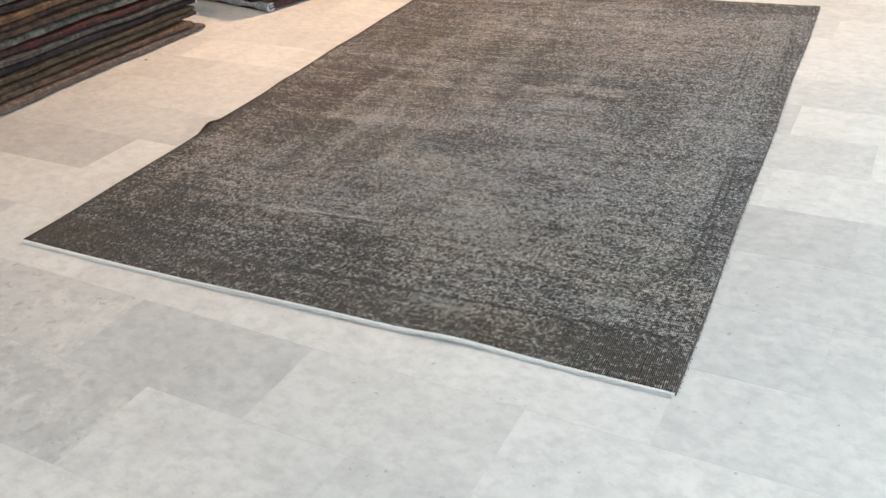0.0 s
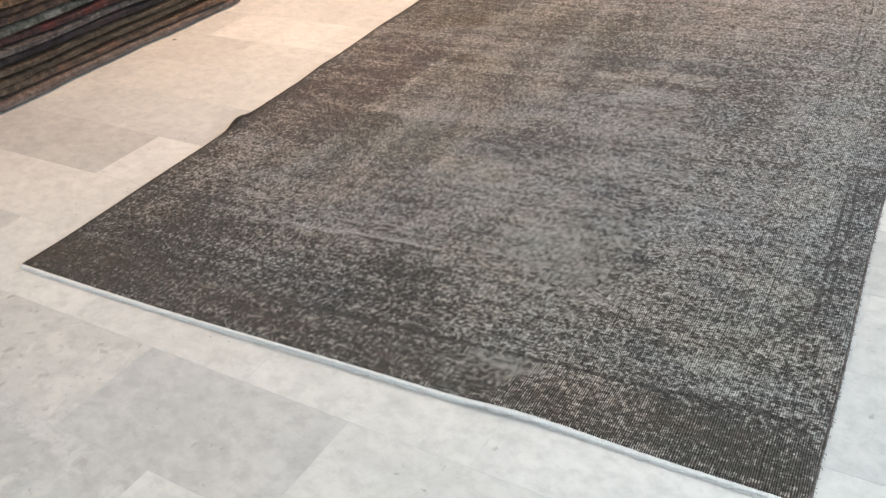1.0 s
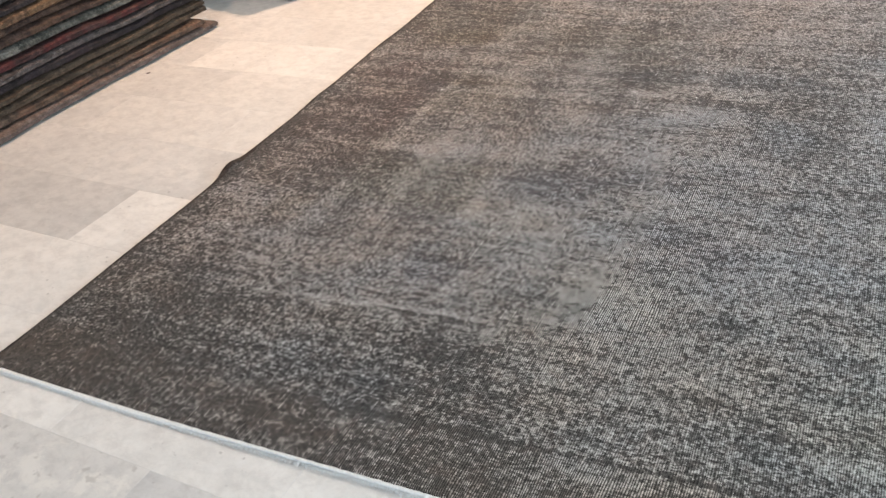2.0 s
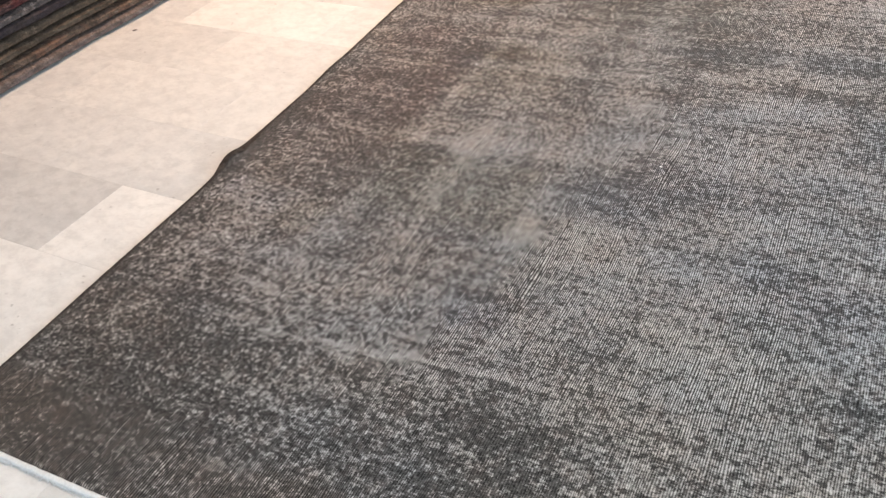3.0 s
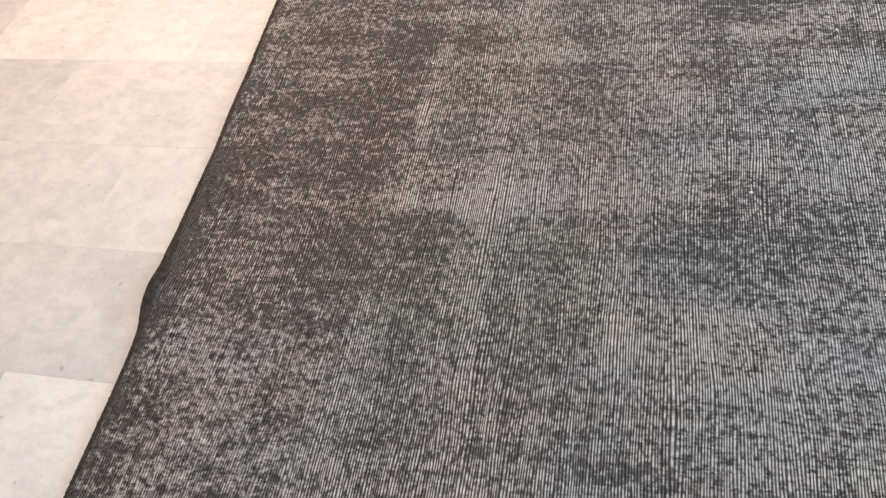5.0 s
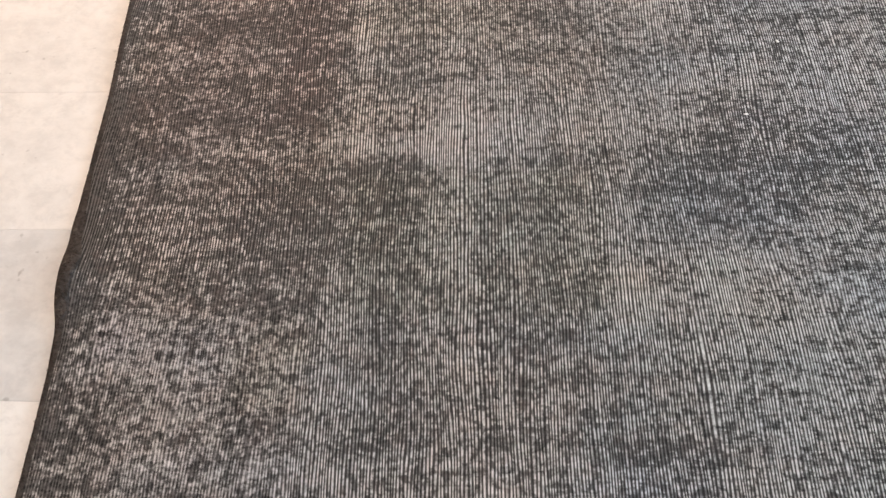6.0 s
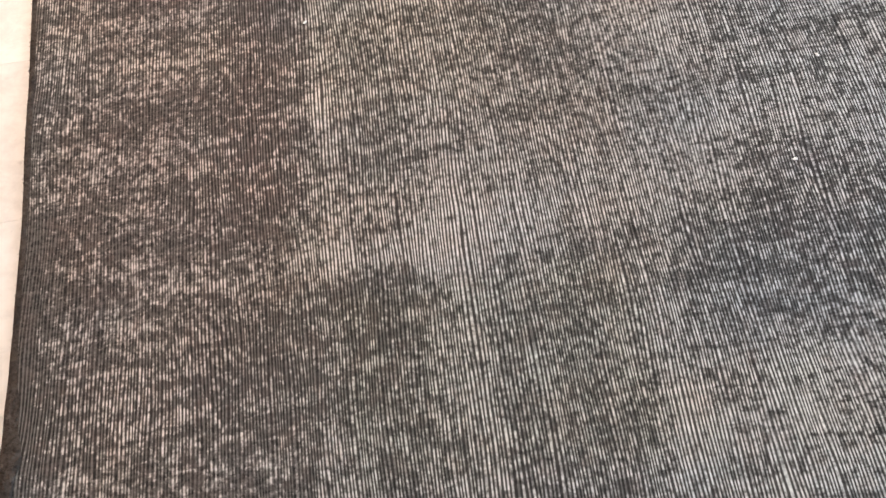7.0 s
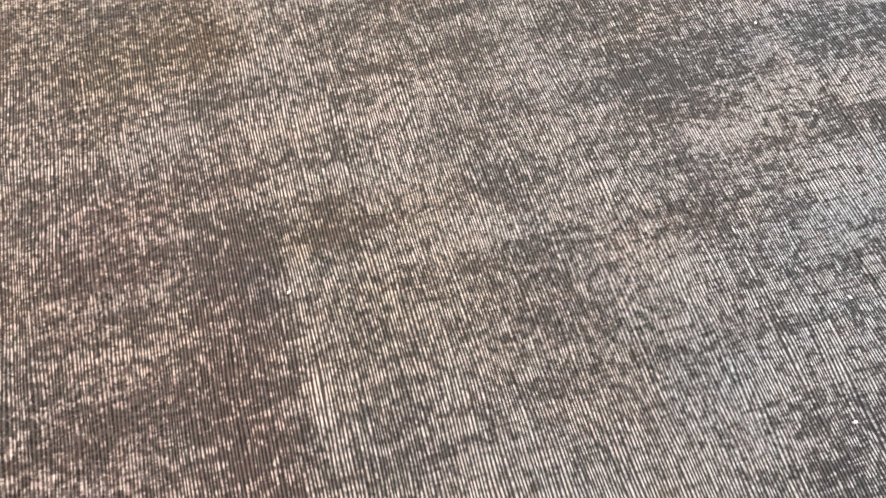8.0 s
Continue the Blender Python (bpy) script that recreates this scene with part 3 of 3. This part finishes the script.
    me.attributes.new("tuft", "FLOAT", "POINT").data.foreach_set("value", tufts)
    cols = np.ones((len(v), 4), np.float32)
    cols[:len(tn), :3] = tn
    me.attributes.new("wear", "FLOAT", "POINT").data.foreach_set("value", wear)
    me.attributes.new("tint", "FLOAT_COLOR", "POINT").data.foreach_set("color", cols.ravel())
    return part("woven_field", me, parent)


def edge_z(x, y, u):
    return 0.0085 + lift(u, 0, x, y)


def build_selvedge(parent, side):
    sec = []
    for i in range(331):
        y = near_edge(0) + 0.004 + (L - 0.008) * i / 330
        x = left_edge(y) if side == "left" else right_edge(y)
        z = edge_z(x, y, 0.0 if side == "left" else W)
        wide, r = (0.0065 + 0.0085 * math.exp(-((y - 1.03) / 0.14) ** 2), 0.0045) if side == "left" else (0.003, 0.003)
        wide *= 1 + 0.12 * math.sin(31 * y) + 0.08 * math.sin(83 * y)
        cx = x + wide * 0.55 if side == "left" else x - wide * 0.4
        ring = []
        for k in range(10):
            u = 2 * math.pi * k / 10
            ring.append((cx + wide * math.cos(u), y, max(z - 0.0042 + r * math.sin(u), 0.0006)))
        sec.append(ring)
    part("selvedge", ribbon(sec, True, SELVEDGE if side == "left" else HAIR, "selvedge"), parent, "dark overcast wool selvedge")


def build_fringe(parent):
    # the woven cotton end: a soft, uneven cord of bleached warps, then its loose ends
    rnd = random.Random(5)
    sec = []
    for i in range(1401):
        x = -0.002 + (W + 0.004) * i / 1400
        y = near_edge(x)
        z = edge_z(x, y, min(x, W - x) if x < W else 0)
        lump = 0.5 * noise.noise((x * 34, 1.0, 0)) + 0.35 * noise.noise((x * 95, 4.0, 0)) + 0.2 * noise.noise((x * 260, 7.0, 0))
        wd = 0.0076 + 0.0014 * math.sin(5 * x) + 0.0048 * lump
        top = z - 0.001 + 0.0016 * max(lump, -0.3)
        wag = 0.0012 * noise.noise((x * 60, 11.0, 0))
        sec.append([(x, y + 0.002 + wag, top - 0.0004), (x, y - wd * 0.3, top + 0.0006), (x, y - wd * 0.7, top - 0.0008), (x, y - wd + wag, top - 0.0034), (x, y - wd * 0.75, top - 0.0056), (x, y + 0.002, top - 0.006)])
    part("end_band", ribbon(sec, True, COTTON, "end_band"), parent, "narrow white cotton end band")
    v, f = [], []
    for i in range(2600):
        x = rnd.uniform(0.0, W)
        y = near_edge(x) - 0.008
        z = edge_z(x, y, x) - 0.0045
        ln, dx, w = rnd.uniform(0.001, 0.004) + 0.006 * rnd.random() ** 4, rnd.uniform(-0.004, 0.004), 0.0007
        k = len(v)
        v += [(x - w, y, z), (x + w, y, z), (x + w + dx, y - ln, max(z - 0.003, 0.001)), (x - w + dx, y - ln, max(z - 0.003, 0.001)), (x, y, z + 0.0012), (x + dx, y - ln, max(z - 0.002, 0.002))]
        f += [(k, k + 1, k + 2, k + 3), (k + 1, k + 4, k + 5, k + 2), (k + 4, k, k + 3, k + 5)]
    tagged(part("fringe", mesh_from("fringe", v, f, COTTON), parent, "short white cotton fringe"), kind="stuff")
    v, f = [], []
    for i in range(300):
        y = rnd.uniform(0.01, L - 0.01)
        x = right_edge(y) + 0.001
        ln, dy, w = rnd.uniform(0.002, 0.006), rnd.uniform(-0.004, 0.004), 0.0004
        z = 0.006 + rnd.uniform(-0.002, 0.002)
        k = len(v)
        v += [(x, y - w, z), (x, y + w, z), (x + ln, y + w + dy, z - 0.003), (x + ln, y - w + dy, z - 0.003), (x, y, z + 0.001), (x + ln, y + dy, z - 0.002)]
        f += [(k, k + 1, k + 2, k + 3), (k + 1, k + 4, k + 5, k + 2), (k + 4, k, k + 3, k + 5)]
    tagged(part("wool_hair", mesh_from("wool_hair", v, f, HAIR), parent, "loose wool hairs"), kind="stuff")


def build_left_hair(parent):
    rnd = random.Random(8)
    v, f = [], []
    for i in range(1500):
        y = rnd.uniform(0.0, L - 0.01)
        x = left_edge(y) - 0.001
        z = edge_z(x, y, 0) - 0.003 + rnd.uniform(-0.002, 0.002)
        ln, dy, w = rnd.uniform(0.001, 0.0035), rnd.uniform(-0.004, 0.004), 0.0003
        k = len(v)
        v += [(x, y - w, z), (x, y + w, z), (x - ln, y + w + dy, max(z - 0.002, 0.001)), (x - ln, y - w + dy, max(z - 0.002, 0.001)), (x, y, z + 0.001), (x - ln, y + dy, max(z - 0.001, 0.002))]
        f += [(k, k + 1, k + 2, k + 3), (k + 1, k + 4, k + 5, k + 2), (k + 4, k, k + 3, k + 5)]
    tagged(part("wool_hair", mesh_from("wool_hair", v, f, SELVEDGE), parent, "loose dark wool hair"), kind="stuff")


rug = thing("area_rug", (0, 0, 0), "large worn charcoal grey overdyed wool rug lying on marble tiles", "rug")
build_pile(rug)
build_selvedge(rug, "left")
build_selvedge(rug, "right")
build_fringe(rug)
build_left_hair(rug)


# ---- lint on the rug, dirt on the floor ----


def small_bit(name, x, y, z, sx, sy, sz, seed, material, label, category):
    """A small uneven lump."""
    bm = bmesh.new()
    bmesh.ops.create_icosphere(bm, subdivisions=2, radius=1.0)
    for q in bm.verts:
        f = 1 + 0.45 * noise.noise(q.co * 1.7 + Vector((seed, 0, 0)))
        q.co = Vector((q.co.x * sx * f, q.co.y * sy * f, max(q.co.z, -0.5) * sz * f))
    low = min(q.co.z for q in bm.verts)
    me = bpy.data.meshes.new(name)
    bm.to_mesh(me)
    bm.free()
    me.materials.append(material)
    me.polygons.foreach_set("use_smooth", [True] * len(me.polygons))
    ob = tagged(new(name, me), label, category)
    ob.location = (x, y, z - low)
    ob.rotation_euler.z = seed
    return ob


def rug_top(x, y):
    return 0.0085 + lift(x, 0, x, y) + 0.0012 * noise.noise((x * 9, y * 9, 0)) - 0.0003


for i, (x, y) in enumerate(((1.075, 1.265), (1.262, 1.945), (1.27, 1.745), (0.411, 1.641), (1.157, 1.43))):
    tagged(small_bit("lint", x, y, rug_top(x, y), 0.0036, 0.0022, 0.0013, 1.3 * i, COTTON, "tiny tuft of white lint on the worn rug", "lint"), group="lint on the rug")
DIRT = plain("dark_dirt", (0.16, 0.14, 0.13), 0.9)
small_bit("dirt_chip", -0.915, 1.59, 0.0, 0.009, 0.006, 0.002, 0.7, DIRT, "small dark chip of dirt on the marble floor", "dirt")

# ---- windows and lamps of the shop ----


def shop_window(name, along, a, b, at, z0=0.3, z1=2.75):
    """Dark metal frame with mullions in an opening of the wall."""
    root = thing(name, (0, 0, 0), "wide shop window with a dark metal frame", "window", kind="structure")
    w = 0.03
    bars = [(a, b, z0, z0 + 0.06), (a, b, z1 - 0.06, z1)]
    step = (b - a) / 3
    bars += [(a + step * i - (w if i else 0), a + step * i + (w if i < 3 else 0), z0 + 0.06, z1 - 0.06) for i in range(4)]
    for p0, p1, q0, q1 in bars:
        bx = (at, at + 0.06, p0, p1, q0, q1) if along == "y" else (p0, p1, at, at + 0.06, q0, q1)
        part("window_frame", boxes("window_frame", [bx], FRAME_PAINT), root)
    return root


shop_window("window_1", "y", -2.1, 4.1, X1 + 0.07)
shop_window("window_2", "x", -1.0, 4.2, Y0 - 0.13)


def ceiling_spot(x, y):
    root = thing("ceiling_spot", (x, y, H), "small round white ceiling spotlight, unseen", "lamp", "ceiling spots")
    sec = []
    for r, z in ((0.065, 0.0), (0.065, -0.012), (0.05, -0.014), (0.05, -0.12), (0.045, -0.12), (0.042, -0.02)):
        sec.append([(r * math.cos(2 * math.pi * k / 24), r * math.sin(2 * math.pi * k / 24), z) for k in range(24)])
    part("housing", ribbon(sec, False, METAL, "housing"), root)


# housings are out of view; the third only goes with the added spot
for sx, sy, watts in SPOTS:
    ceiling_spot(sx, sy)

# ---- the marble tiles, one by one ----
TX, TY, ANGLE = 0.59, 0.295, -2.0
TILES = {k: soft_box("tile_" + k, TX - 0.0007, TY - 0.0007, 0.014, 0.0004, m) for k, m in MARBLE.items()}
TONES = {(0, 0): "crumbled", (0, 1): "pale", (0, 2): "pale", (1, 0): "filled", (1, 1): "ash", (1, 2): "white", (1, 3): "white", (-1, 0): "white", (-1, 1): "white",
         (2, -1): "white", (2, 0): "white", (2, 1): "white", (2, 3): "pale", (2, 4): "pale", (3, 3): "grey", (3, 4): "pale", (3, -1): "white", (4, -1): "white", (4, -2): "grey", (4, 3): "pale",
         (5, -1): "grey", (5, -2): "grey", (5, 3): "grey", (5, 4): "grey", (6, -1): "white", (6, -2): "pale", (6, 3): "white", (7, -1): "white", (7, -2): "pale", (7, 3): "grey", (7, 4): "white",
         (8, -1): "white", (8, -2): "white", (8, 3): "white", (9, -1): "white", (9, -2): "pale", (9, 3): "grey", (10, 3): "white"}
rnd = random.Random(11)
spin = Matrix.Translation((1.3, -0.745, 0)) @ pose(0, 0, 0, 0, 0, ANGLE)
rest = []
for row in range(-16, 26):
    off = 0.30 if row % 2 == 0 else 0.007
    for col in range(-11, 10):
        m = spin @ Matrix.Translation((off + TX * (col + 0.5) - 1.3, TY * (row + 0.5), -0.007))
        x, y = m.translation.x, m.translation.y
        tone = TONES.get((row, col)) or rnd.choices(("white", "pale", "grey"), (5, 3, 2))[0]
        if not (X0 + 0.1 < x < X1 - 0.1 and Y0 + 0.02 < y < Y1 - 0.02):
            continue
        if -2.4 < x < 3.4 and -1.7 < y < 4.6:
            ob = new("tile", TILES[tone])
            ob.matrix_world = m
            ob.parent = floor
        else:
            rest.append((m, tone))
v, f, idx = [], [], []
for m, tone in rest:
    hx, hy = TX / 2 - 0.0011, TY / 2 - 0.0011
    k = len(v)
    v += [tuple(m @ Vector((a * hx, b * hy, c))) for c in (-0.007, 0.007) for b in (-1, 1) for a in (-1, 1)]
    q = [(0, 2, 3, 1), (4, 5, 7, 6), (0, 1, 5, 4), (2, 6, 7, 3), (0, 4, 6, 2), (1, 3, 7, 5)]
    f += [tuple(i + k for i in r) for r in q]
    idx += [list(MARBLE).index(tone)] * 6
me = mesh_from("far_tiles", v, f, list(MARBLE.values()), False)
me.polygons.foreach_set("material_index", idx)
tagged(part("far_tiles", me, floor), kind="stuff")
